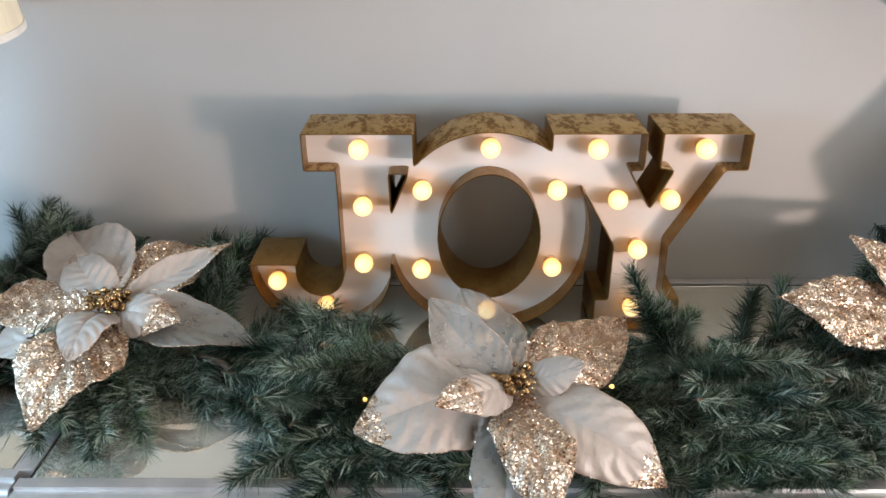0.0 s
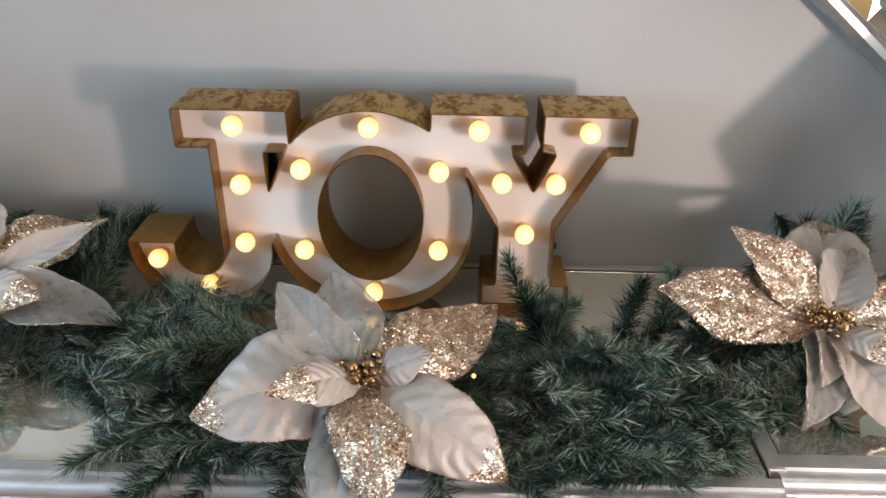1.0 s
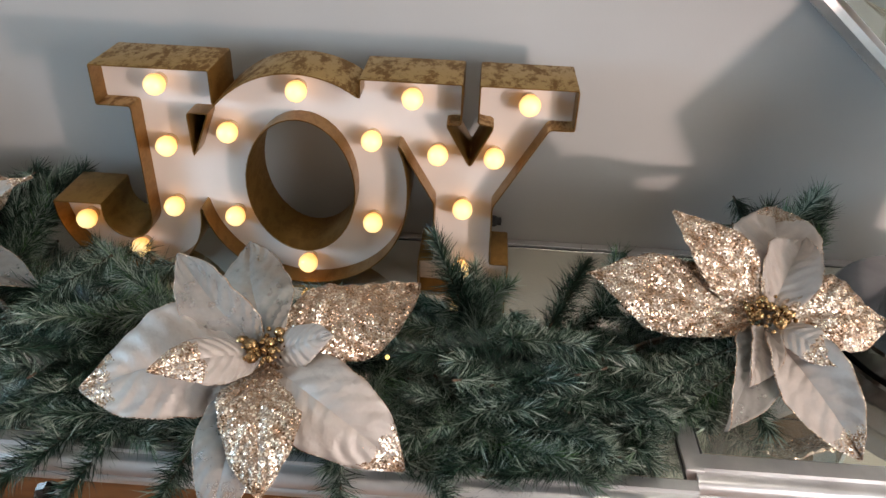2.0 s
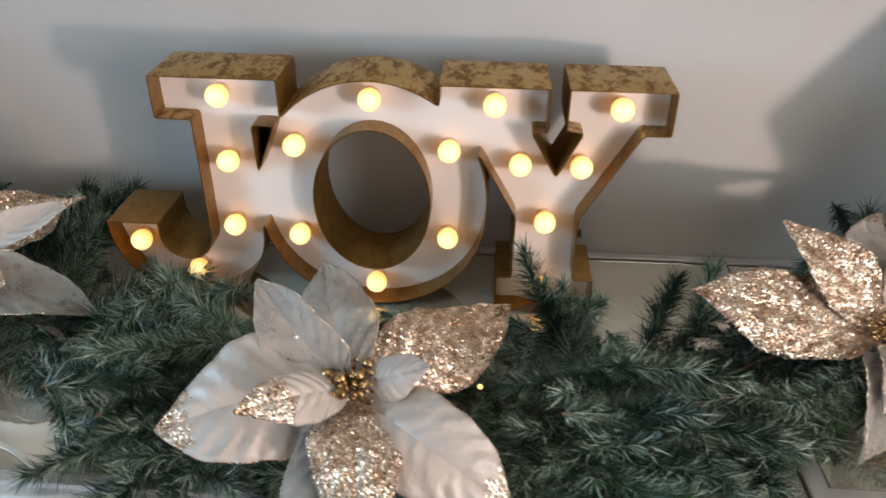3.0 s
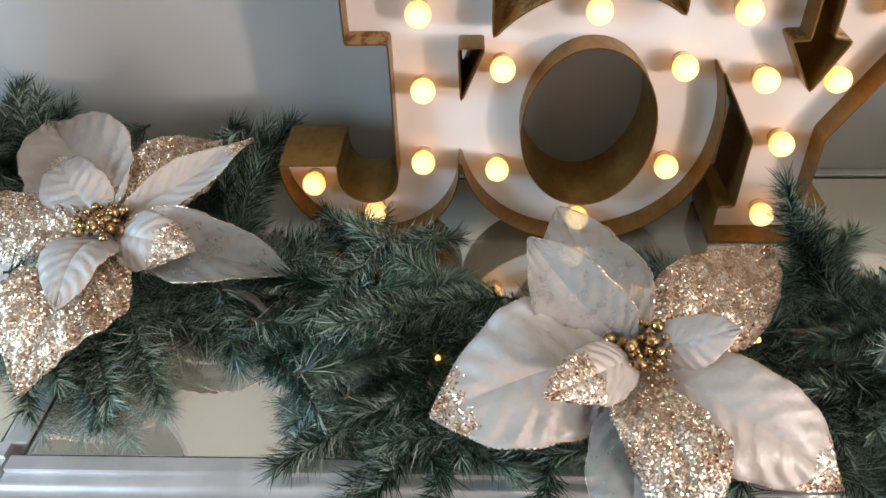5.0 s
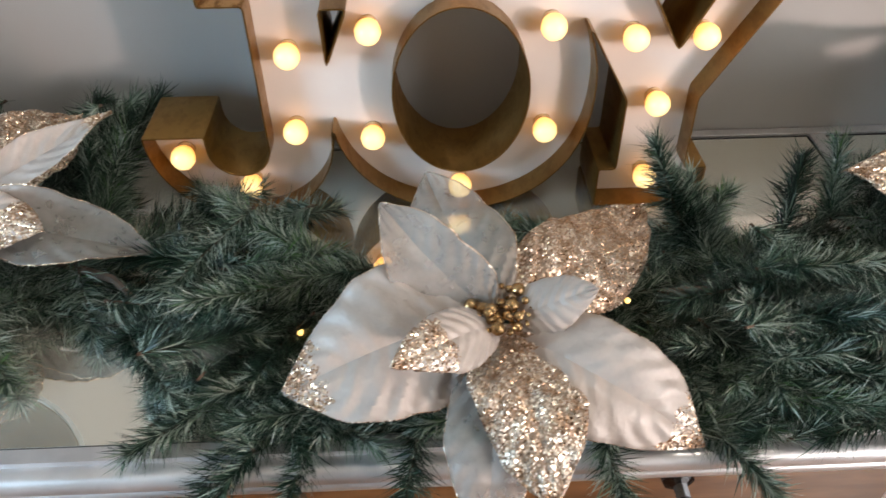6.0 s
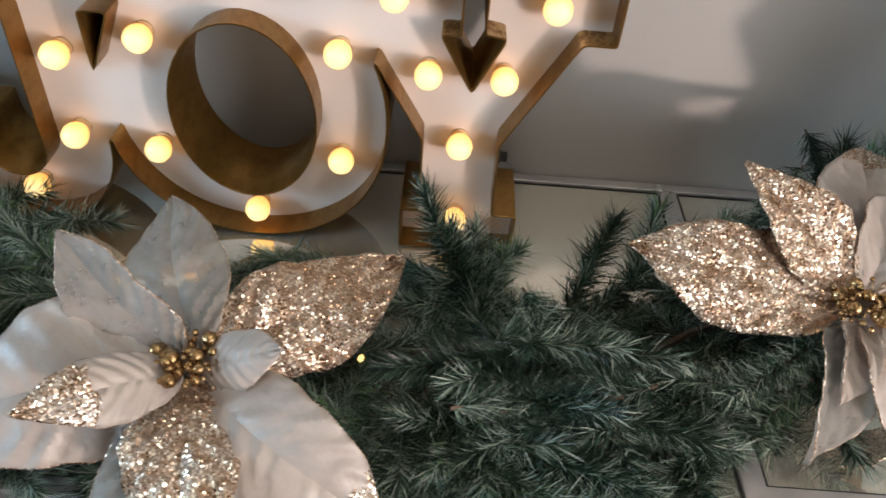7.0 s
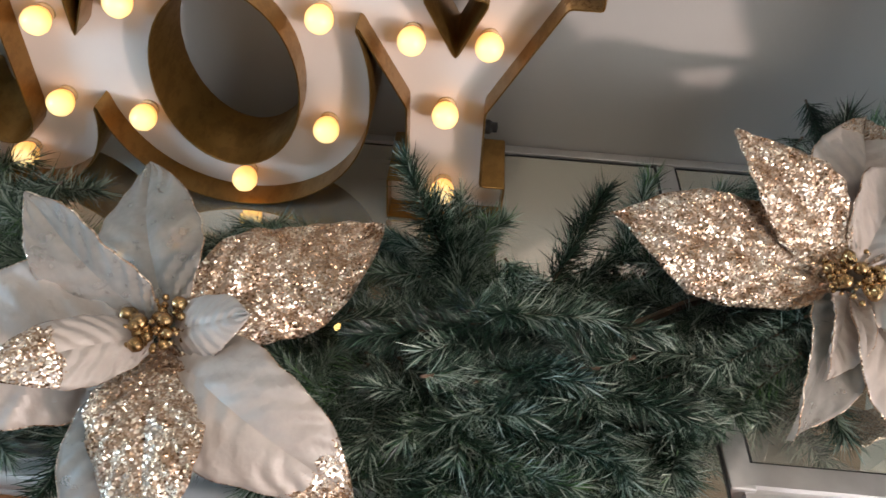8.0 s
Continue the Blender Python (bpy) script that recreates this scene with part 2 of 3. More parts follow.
M_TWIG = mottled("fir_twig", (0.06, 0.04, 0.025), (0.11, 0.07, 0.045), 90, 0.8, 0, 300, 0.4)


# ---------------------------------------------------------------- mesh helpers
def mesh_of(name, bm, mats, smooth=False):
    bmesh.ops.recalc_face_normals(bm, faces=bm.faces)
    me = bpy.data.meshes.new(name)
    bm.to_mesh(me)
    bm.free()
    for m in (mats if isinstance(mats, (list, tuple)) else [mats]):
        me.materials.append(m)
    if smooth:
        me.shade_smooth()
        me.set_sharp_from_angle(angle=radians(38))
    return me


def part(name, bm, mat, parent, label="", smooth=False):
    ob = new(name, mesh_of(name, bm, mat, smooth))
    ob.parent = parent
    if label:
        ob["label"] = label
    return ob


def thing(name, m, label, category, group="", kind=""):
    ob = new(name)
    ob.empty_display_size = 0.02
    ob.matrix_world = m
    return tagged(ob, label, category, group, kind)


def box(bm, x0, x1, y0, y1, z0, z1, bevel=0.0, seg=2):
    r = bmesh.ops.create_cube(bm, size=1)
    for v in r["verts"]:
        v.co = Vector((x0 + (v.co.x + 0.5) * (x1 - x0), y0 + (v.co.y + 0.5) * (y1 - y0), z0 + (v.co.z + 0.5) * (z1 - z0)))
    if bevel:
        es = list({e for v in r["verts"] for e in v.link_edges})
        bmesh.ops.bevel(bm, geom=es, offset=bevel, segments=seg, profile=0.5, affect="EDGES")
    return bm


def slab(name, x0, x1, y0, y1, z0, z1, mat, label, category, bevel=0.0):
    ob = new(name, mesh_of(name, box(bmesh.new(), x0, x1, y0, y1, z0, z1, bevel), mat))
    return tagged(ob, label, category, kind="structure")


def lathe(bm, profile, seg=48, centre=(0, 0, 0)):
    """profile: (radius, height) from the bottom up; closed where a radius is 0."""
    rings = []
    for r, z in profile:
        if r < 1e-6:
            rings.append([bm.verts.new((centre[0], centre[1], centre[2] + z))])
        else:
            rings.append([bm.verts.new((centre[0] + r * math.cos(2 * math.pi * i / seg), centre[1] + r * math.sin(2 * math.pi * i / seg), centre[2] + z)) for i in range(seg)])
    for a, b in zip(rings, rings[1:]):
        for i in range(seg):
            j = (i + 1) % seg
            if len(a) == 1 and len(b) > 1:
                bm.faces.new((a[0], b[i], b[j]))
            elif len(b) == 1 and len(a) > 1:
                bm.faces.new((a[i], a[j], b[0]))
            elif len(a) > 1:
                bm.faces.new((a[i], a[j], b[j], b[i]))
    return bm


def sweep_x(bm, profile, x0, x1, cap=True):
    """A moulding: the (y, z) profile run from x0 to x1."""
    a = [bm.verts.new((x0, y, z)) for y, z in profile]
    b = [bm.verts.new((x1, y, z)) for y, z in profile]
    k = len(profile)
    for i in range(k):
        j = (i + 1) % k
        bm.faces.new((a[i], a[j], b[j], b[i]))
    if cap:
        bm.faces.new(a)
        bm.faces.new(list(reversed(b)))
    return bm


# ---------------------------------------------------------------- the room
T = 0.12
slab("wall_back", XL - T, XR + T, WALL, WALL + T, FLOOR, CEIL, M_WALL, "warm light grey painted plaster wall behind the cabinet", "wall")
slab("floor", XL - T, XR + T, YF - T, WALL + T, FLOOR - 0.1, FLOOR, M_FLOOR, "reddish brown wooden floor below the cabinet", "floor")
slab("ceiling", XL - T, XR + T, YF - T, WALL + T, CEIL, CEIL + 0.1, M_CEIL, "plain off-white painted ceiling of the room", "ceiling")


def wall_with_opening(name, along, at, a0, a1, o0, o1, p0, p1, label):
    bm = bmesh.new()
    for u0, u1, z0, z1 in ((a0, o0, FLOOR, CEIL), (o1, a1, FLOOR, CEIL), (o0, o1, p1, CEIL), (o0, o1, FLOOR, p0)):
        if u1 - u0 < 0.01 or z1 - z0 < 0.01:
            continue
        if along == "x":
            box(bm, u0, u1, at - T, at, z0, z1)
        else:
            box(bm, at[0], at[1], u0, u1, z0, z1)
    ob = new(name, mesh_of(name, bm, M_WALL))
    tagged(ob, label, "wall", kind="structure")


wall_with_opening("wall_front", "x", YF, XL - T, XR + T, 0.0, 0.0, FLOOR, FLOOR, "plain light painted wall across the room")
wall_with_opening("wall_left", "y", (XL - T, XL), YF, WALL, -0.74, -0.30, 0.12, 0.62, "plain light painted wall with a window opening")
# opening added in the unseen right wall to let the glow in
wall_with_opening("wall_right", "y", (XR, XR + T), YF, WALL, -2.00, -0.60, FLOOR + 0.02, 1.25, "plain light painted side wall with an opening added for light")

# added glowing panels stand for daylight; the right one whitens the wall mirror
def backdrop(name, x0, x1, y0, y1, z0, z1, strength):
    mat, n, l, b = material(name + "_glow", (0.8, 0.8, 0.8), 1.0)
    b.inputs["Emission Color"].default_value = (0.86, 0.93, 1.0, 1)
    b.inputs["Emission Strength"].default_value = strength
    ob = new(name, mesh_of(name, box(bmesh.new(), x0, x1, y0, y1, z0, z1), mat))
    tagged(ob, "pale glowing panel standing for daylight outside the room's openings", "backdrop", kind="structure")


backdrop("backdrop_right", XR + 0.7, XR + 0.75, -2.9, 0.3, FLOOR - 0.1, 1.6, 2.6)
backdrop("backdrop_window", XL - 0.75, XL - 0.7, -2.2, 0.1, -0.4, 1.5, 1.0)

# ---------------------------------------------------------------- cabinet with mirrored top
YB = 0.080                     # back edge of the mirror panels
SECTIONS = ((-0.92, -0.350, -0.188, "left"), (-0.332, 0.292, -0.197, "middle"), (0.308, 0.88, -0.173, "right"))


def moulding(front, z, strip):
    """Rolled edge in front of a section: a flat strip, a step and a half round, closed below."""
    p = [(front, z - 0.012), (front, z + 0.0015), (front - strip, z + 0.0018), (front - strip - 0.0005, z - 0.0012)]
    front -= strip - 0.009
    for i in range(9):
        a = radians(100 + i * 20)
        p.append((front - 0.0150 + 0.0065 * math.cos(a), z - 0.0075 + 0.0070 * math.sin(a)))
    for i in range(7):
        a = radians(120 + i * 20)
        p.append((front - 0.0172 + 0.0030 * math.cos(a), z - 0.0165 + 0.0030 * math.sin(a)))
    p += [(front - 0.0165, z - 0.0205), (front - 0.0165, z - 0.024), (front + strip - 0.009, z - 0.024)]
    return p


cab = thing("sideboard", pose(0, 0, FLOOR), "silver sideboard with mirrored top panels and mirrored drawers", "sideboard")
OFF = -FLOOR                   # the cabinet's parts are in heights above the floor
for x0, x1, yf, which in SECTIONS:
    part("top_panel", box(bmesh.new(), x0, x1, yf, YB, OFF + TOP - 0.006, OFF + TOP, 0.0008, 1), M_MIRROR, cab, "mirrored glass panel of the top")
    bm = bmesh.new()
    for a in ((x0 - 0.0012, x0, yf, YB), (x1, x1 + 0.0012, yf, YB), (x0, x1, yf - 0.0012, yf), (x0, x1, YB, YB + 0.0012)):
        box(bm, *a, OFF + TOP - 0.004, OFF + TOP + 0.0002)
    part("panel_joint", bm, M_GAP, cab, "dark joint round the glass")
    part("edge_moulding", sweep_x(bmesh.new(), moulding(yf - 0.0014, OFF + TOP, 0.013 if which == "right" else 0.009), x0 - 0.007, x1 + 0.007), M_SILVER, cab, "silver rolled edge moulding", True)
for x0, x1, yf in ((-0.3486, -0.3334, -0.19), (0.2934, 0.3066, -0.19)):
    part("divider_strip", box(bmesh.new(), x0, x1, yf, YB + 0.0014, OFF + TOP - 0.010, OFF + TOP + 0.0016, 0.0009), M_SILVER, cab)
part("back_strip", box(bmesh.new(), -0.94, 0.90, YB + 0.0016, WALL - 0.001, OFF + TOP - 0.012, OFF + TOP + 0.0022, 0.0009), M_SILVER, cab)
part("body", box(bmesh.new(), -0.92, 0.88, -0.168, WALL - 0.003, 0.12, OFF - 0.026, 0.003), M_WOOD, cab, "dark wooden carcass")
for x0, x1, yf, which in SECTIONS:
    for z0, z1 in ((OFF - 0.20, OFF - 0.036), (OFF - 0.37, OFF - 0.21), (OFF - 0.54, OFF - 0.38)):
        d = part("drawer", box(bmesh.new(), x0 + 0.012, x1 - 0.012, -0.182, -0.169, z0, z1, 0.003), M_SILVER, cab, "mirrored drawer in a silver frame")
        part("drawer_mirror", box(bmesh.new(), x0 + 0.024, x1 - 0.024, -0.1845, -0.1822, z0 + 0.010, z1 - 0.010), M_DRAWER, d)
        for kx in (x0 + 0.25 * (x1 - x0), x0 + 0.75 * (x1 - x0)):
            bm = lathe(bmesh.new(), [(0, 0), (0.005, 0), (0.005, 0.010), (0.011, 0.014), (0.012, 0.020), (0.008, 0.025), (0, 0.025)], 8)
            bm.transform(pose(kx, -0.185, z0 + 0.1, 90, 0, 0))
            part("knob", bm, M_CHROME, d, "faceted glassy knob")
for lx in (-0.89, -0.34, 0.30, 0.83):
    for ly in (-0.15, 0.05):
        part("leg", box(bmesh.new(), lx, lx + 0.035, ly, ly + 0.03, 0, 0.12, 0.003), M_SILVER, cab)


# ---------------------------------------------------------------- marquee sign
def arc(cx, cz, rx, rz, a0, a1, n):
    return [(cx + rx * math.cos(radians(a0 + (a1 - a0) * i / n)), cz + rz * math.sin(radians(a0 + (a1 - a0) * i / n))) for i in range(n + 1)]


def rounded(poly, r, least=28):
    """The closed outline with its sharp corners filleted."""
    out, k = [], len(poly)
    for i in range(k):
        p0, p, p1 = (Vector(poly[j % k]) for j in (i - 1, i, i + 1))
        a, b = (p0 - p), (p1 - p)
        turn = math.degrees(a.angle(-b))
        if turn < least:
            out.append(tuple(p))
            continue
        d = min(r, a.length * 0.4, b.length * 0.4)
        q0, q1 = p + a.normalized() * d, p + b.normalized() * d
        out += [tuple(q0), tuple(p * 0.5 + (q0 + q1) * 0.25), tuple(q1)]
    return out


def inset(poly, d):
    out, k = [], len(poly)
    for i in range(k):
        p0, p, p1 = (Vector(poly[j % k]) for j in (i - 1, i, i + 1))
        a, b = (p - p0).normalized(), (p1 - p).normalized()
        n0, n1 = Vector((-a.y, a.x)), Vector((-b.y, b.x))
        m = (n0 + n1)
        m = m / max(0.35, m.length_squared / 2)
        out.append(tuple(p + m * d))
    return out


ZB, ZT, SER = 0.004, 0.1945, 0.161
OX, OZ, ORX, ORZ = 0.0, 0.1005, 0.0885, 0.0955


def on_o(x, up):
    s = math.sqrt(1 - ((x - OX) / ORX) ** 2) * (1 if up else -1)
    return math.degrees(math.atan2(s, (x - OX) / ORX))


outline = [(-0.158, ZT), (-0.158, SER), (-0.131, SER)]
outline += arc(-0.1512, 0.062, 0.0203, 0.0205, 0, -180, 12)
outline += [(-0.1715, 0.073), (-0.214, 0.073)]
outline += arc(-0.150, 0.069, 0.064, 0.065, 180, 360, 22)[1:]
# the O stands on a flattened foot
outline += [(x, z if z > OZ else OZ - ORZ * ((OZ - z) / ORZ) ** 0.86) for x, z in arc(OX, OZ, ORX, ORZ, on_o(-0.0862, False) % 360, 360 + on_o(0.080, True), 48)]
outline += [(0.109, 0.091), (0.109, 0.037), (0.097, 0.037), (0.097, ZB), (0.175, ZB), (0.175, 0.037), (0.159, 0.037), (0.158, 0.091),
            (0.197, SER), (0.216, SER), (0.216, ZT), (0.141, ZT), (0.141, 0.163), (0.153, SER), (0.137, 0.128), (0.118, SER), (0.129, SER), (0.129, ZT), (0.050, ZT)]
outline += arc(OX, OZ, ORX, ORZ, on_o(0.050, True), on_o(-0.064, True), 16)
outline += [(-0.064, ZT)]
outline = rounded(outline, 0.0022)
counter = arc(0.0, 0.0985, 0.0440, 0.0590, 360, 0, 40)[:-1]
gusset = rounded([(-0.0855, 0.158), (-0.0705, 0.158), (-0.0845, 0.124)], 0.002)
Y_FRONT, Y_FACE, Y_BACK, SHEET = -0.005, 0.0145, 0.050, 0.0013


def signed_area(p):
    return sum(p[i - 1][0] * p[i][1] - p[i][0] * p[i - 1][1] for i in range(len(p))) / 2


def rim_band(poly, solid_inside):
    """Sheet metal bent along the outline, folded flat at its two edges."""
    ccw = signed_area(poly) > 0
    inner = inset(poly, SHEET if ccw == solid_inside else -SHEET)
    bm = bmesh.new()
    rings = [[bm.verts.new((x, y, z)) for x, z in ring] for ring, y in
             ((poly, Y_BACK), (poly, Y_FRONT + 0.0006), (inset(poly, 0.0004 if ccw == solid_inside else -0.0004), Y_FRONT), (inner, Y_FRONT), (inner, Y_BACK))]
    k = len(poly)
    for a, b in zip(rings, rings[1:] + rings[:1]):
        for i in range(k):
            j = (i + 1) % k
            bm.faces.new((a[i], a[j], b[j], b[i]))
    return bm


def plate(polys, y0, y1):
    bm = bmesh.new()
    es = []
    for poly in polys:
        vs = [bm.verts.new((x, y0, z)) for x, z in poly]
        es += [bm.edges.new((vs[i - 1], vs[i])) for i in range(len(vs))]
    bmesh.ops.triangle_fill(bm, edges=es, use_beauty=True)
    g = bmesh.ops.extrude_face_region(bm, geom=list(bm.faces))
    for v in g["geom"]:
        if isinstance(v, bmesh.types.BMVert):
            v.co.y = y1
    return bm


sign = thing("marquee_sign", pose(0, 0, 0), "lit gold metal marquee sign reading JOY with a white face", "marquee sign")
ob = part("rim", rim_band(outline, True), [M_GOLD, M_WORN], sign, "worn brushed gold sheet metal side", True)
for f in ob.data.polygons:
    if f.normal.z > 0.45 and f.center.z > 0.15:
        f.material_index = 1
part("counter_rim", rim_band(counter, False), M_GOLD, sign, "gold lining of the round opening", True)
part("gusset_rim", rim_band(gusset, False), M_GOLD, sign, "gold lining of the small wedge opening", True)
G = SHEET * 0.8
part("face", plate([inset(outline, G), inset(counter, G), inset(gusset, -G if signed_area(gusset) > 0 else G)], Y_FACE, Y_FACE + 0.0015), M_FACE, sign, "pinkish white enamelled face")
part("back_plate", plate([inset(outline, G), inset(counter, G), inset(gusset, -G if signed_area(gusset) > 0 else G)], Y_BACK - 0.003, Y_BACK - 0.0015), M_GOLD, sign)
bulb_me = mesh_of("bulb", lathe(bmesh.new(), [(0.0040, 0.0), (0.0044, 0.003), (0.0062, 0.0052), (0.0077, 0.0085), (0.0083, 0.0120), (0.0077, 0.0155), (0.0057, 0.0183), (0.0030, 0.0198), (0, 0.0202)], 20), M_BULB, True)
sock_me = mesh_of("socket", lathe(bmesh.new(), [(0.0062, -0.0005), (0.0060, 0.0012), (0.0046, 0.0016), (0.0044, 0.0030), (0, 0.0030)], 16), M_SOCKET, True)
for bx, bz in ((-0.111, 0.178), (-0.110, 0.126), (-0.112, 0.070), (-0.192, 0.052), (-0.149, 0.026), (0.0, 0.179), (-0.058, 0.141), (0.058, 0.141), (-0.060, 0.064), (0.058, 0.066),
               (0.0, 0.021), (0.090, 0.178), (0.180, 0.178), (0.111, 0.132), (0.156, 0.132), (0.133, 0.084), (0.134, 0.024)):
    ob = new("bulb", bulb_me)
    ob.matrix_world = pose(bx, Y_FACE - 0.0002, bz, 90, 0, 0)
    ob.parent = sign
    ob["label"] = "round glowing warm white bulb"
    s = new("socket", sock_me)
    s.parent = ob


bm = lathe(bmesh.new(), [(0, 0), (0.0045, 0), (0.0050, 0.001), (0.0050, 0.007), (0.0036, 0.0085), (0.0036, 0.012), (0, 0.0125)], 16)
bm.transform(pose(0.1555, 0.041, 0.053, 0, 90, 0))
part("switch_knob", bm, M_GAP, sign, "small black plastic knob", True)


# ---------------------------------------------------------------- table lamps
def table_lamp(m, turn, label, shade_size, trim):
    la = thing("table_lamp", m, label, "table lamp", "pair of table lamps")
    part("base_plate", lathe(bmesh.new(), [(0, 0), (0.097, 0), (0.099, 0.002), (0.099, 0.017), (0.097, 0.019), (0, 0.019)], 72), M_CHROME, la, "dark polished round base", True)
    part("base_groove", lathe(bmesh.new(), [(0.091, 0.019), (0.091, 0.0225)], 48), M_GAP, la)
    part("base_tier", lathe(bmesh.new(), [(0, 0.0225), (0.095, 0.0225), (0.097, 0.0245), (0.097, 0.040), (0.095, 0.042), (0, 0.042)], 72), M_CHROME, la, "", True)
    h, hw, t2, zb, zm, zw, zt = 0.050, 0.061, 0.015, 0.0425, 0.104, 0.136, 0.236
    for k in range(4):
        rot = pose(0, 0, 0, 0, 0, turn + 90 * k)
        bm = bmesh.new()
        box(bm, -h + 0.0012, h - 0.0012, -h, -h + 0.003, zb, zm, 0.001, 1)
        bm.transform(rot)
        part("mirror_panel", bm, M_MIRROR, la, "bevelled mirrored side panel")
        for name, label, (ha, za), (hb, zc) in (("flared_panel", "outward leaning mirrored panel", (h, zm + 0.001), (hw, zw)), ("tapered_panel", "tapering mirrored panel", (hw, zw + 0.0006), (t2, zt))):
            bm = bmesh.new()
            vs = [bm.verts.new(c) for c in ((-ha, -ha, za), (ha, -ha, za), (hb, -hb, zc), (-hb, -hb, zc),
                                            (-ha + 0.003, -ha + 0.003, za), (ha - 0.003, -ha + 0.003, za), (hb - 0.003, -hb + 0.003, zc), (-hb + 0.003, -hb + 0.003, zc))]
            for f in ((0, 1, 2, 3), (7, 6, 5, 4), (0, 4, 5, 1), (1, 5, 6, 2), (2, 6, 7, 3), (3, 7, 4, 0)):
                bm.faces.new([vs[i] for i in f])
            bm.transform(rot)
            part(name, bm, M_MIRROR, la, label)
    bm = box(bmesh.new(), -h + 0.004, h - 0.004, -h + 0.004, h - 0.004, zb, zm - 0.001)
    bm.transform(pose(0, 0, 0, 0, 0, turn))
    part("core", bm, M_GAP, la)
    part("neck", lathe(bmesh.new(), [(0, zt - 0.01), (0.012, zt - 0.01), (0.012, zt + 0.02), (0.007, zt + 0.03), (0.007, 0.36), (0, 0.36)], 20), M_CHROME, la, "", True)
    z0, z1, r0, r1 = shade_size
    part("shade", lathe(bmesh.new(), [(r0, z0), (r1, z1), (r1 - 0.002, z1), (r0 - 0.002, z0), (r0, z0)], 72), M_SHADE, la, "cream fabric drum shade", True)
    part("shade_lining", lathe(bmesh.new(), [(r0 - 0.0035, z0 + 0.004), (r1 - 0.0035, z1 - 0.002), (r1 - 0.0045, z1 - 0.002), (r0 - 0.0045, z0 + 0.004), (r0 - 0.0035, z0 + 0.004)], 72), M_LINING, la, "brown paper lining of the shade", True)
    part("shade_trim", lathe(bmesh.new(), [(r0 + 0.0012, z0 - 0.001), (r0 + 0.0010, z0 + 0.004), (r0 - 0.003, z0 + 0.004), (r0 - 0.003, z0 - 0.001), (r0 + 0.0012, z0 - 0.001)], 72), trim, la, "", True)
    for a in (0, 120, 240):
        bm = lathe(bmesh.new(), [(0.0015, 0.006), (0.0015, r0 - 0.003)], 6)
        bm.transform(pose(0, 0, z0 + 0.05, 0, 90, a))
        part("spider_arm", bm, M_CHROME, la)
    return la


table_lamp(pose(0.528, -0.055, TOP + 0.0002), -22, "table lamp with faceted mirrored body and cream shade", (0.280, 0.50, 0.155, 0.135), M_SHADE_TRIM)
table_lamp(pose(-0.505, -0.080, TOP + 0.0002), 8, "table lamp with faceted mirrored body and pale cream shade", (0.280, 0.50, 0.162, 0.140), M_TRIM_PALE)

# ---------------------------------------------------------------- diamond wall mirror
wm = thing("wall_mirror", pose(0.636, WALL - 0.0005, 0.435, 0, 38.5, 0), "square mirror hung on its corner in a silver frame", "wall mirror")
HM = 0.295
for k in range(4):
    bm = sweep_x(bmesh.new(), [(0, -HM), (-0.016, -HM), (-0.022, -HM + 0.006), (-0.022, -HM + 0.012), (-0.014, -HM + 0.017), (-0.009, -HM + 0.018), (0, -HM + 0.018)], -HM, HM)
    for v in bm.verts:
        if v.co.z > -HM + 0.001:
            v.co.x *= abs(v.co.z) / HM
    bm.transform(pose(0, 0, 0, 0, 90 * k, 0))
    part("frame_rail", bm, M_SILVER, wm)
part("mirror_glass", box(bmesh.new(), -HM + 0.017, HM - 0.017, -0.0085, -0.004, -HM + 0.017, HM - 0.017), M_WALLMIRROR, wm)


# ---------------------------------------------------------------- poinsettias
def petal_mesh(c, tip, half, arch, cup, up, ripple, twist, seed):
    rnd = random.Random(seed)
    c, tip, up = Vector(c), Vector(tip), Vector(up).normalized()
    d = (tip - c)
    side0 = d.cross(up).normalized()
    nrm0 = side0.cross(d).normalized()
    ns, nv = 60, 16
    ph, ph2 = rnd.uniform(0, 6), rnd.uniform(0, 6)
    bm = bmesh.new()
    uvl = bm.loops.layers.uv.new("UVMap")
    peak = 0.44 ** 0.62 * 0.56 ** 0.79
    grid = []
    for i in range(ns + 1):
        s = i / ns
        a = radians(twist) * (s - 0.25)
        side, nrm = side0 * math.cos(a) + nrm0 * math.sin(a), nrm0 * math.cos(a) - side0 * math.sin(a)
        w = half * ((s ** 0.62 * (1 - s) ** 0.79 * (1 - 0.45 * s ** 9)) / peak) + 0.0006
        mid = c + d * s + nrm0 * (arch * math.sin(math.pi * s ** 0.9)) + side * (0.10 * half * math.sin(3 * s + ph))
        row = []
        for j in range(nv + 1):
            v = 2 * j / nv - 1
            wob = 1 + 0.04 * math.sin(11 * s + ph + 2 * v) + 0.015 * math.sin(31 * s + ph2)
            lift = cup * w * v * v + ripple * half * abs(v) * (math.sin(46 * (s - 0.30 * abs(v)) + ph) * (0.85 - 0.4 * s) * (1 - 0.65 * v ** 4) + math.sin(9 * s + ph2 + v) * 0.9) - 0.09 * half * math.exp(-(v * 8) ** 2)
            row.append((bm.verts.new(mid + side * (w * v * wob) + nrm * lift), s, j / nv))
        grid.append(row)
    for i in range(ns):
        for j in range(nv):
            q = (grid[i][j], grid[i][j + 1], grid[i + 1][j + 1], grid[i + 1][j])
            f = bm.faces.new([a[0] for a in q])
            for lp, a in zip(f.loops, q):
                lp[uvl].uv = (a[1], a[2])
    return bm


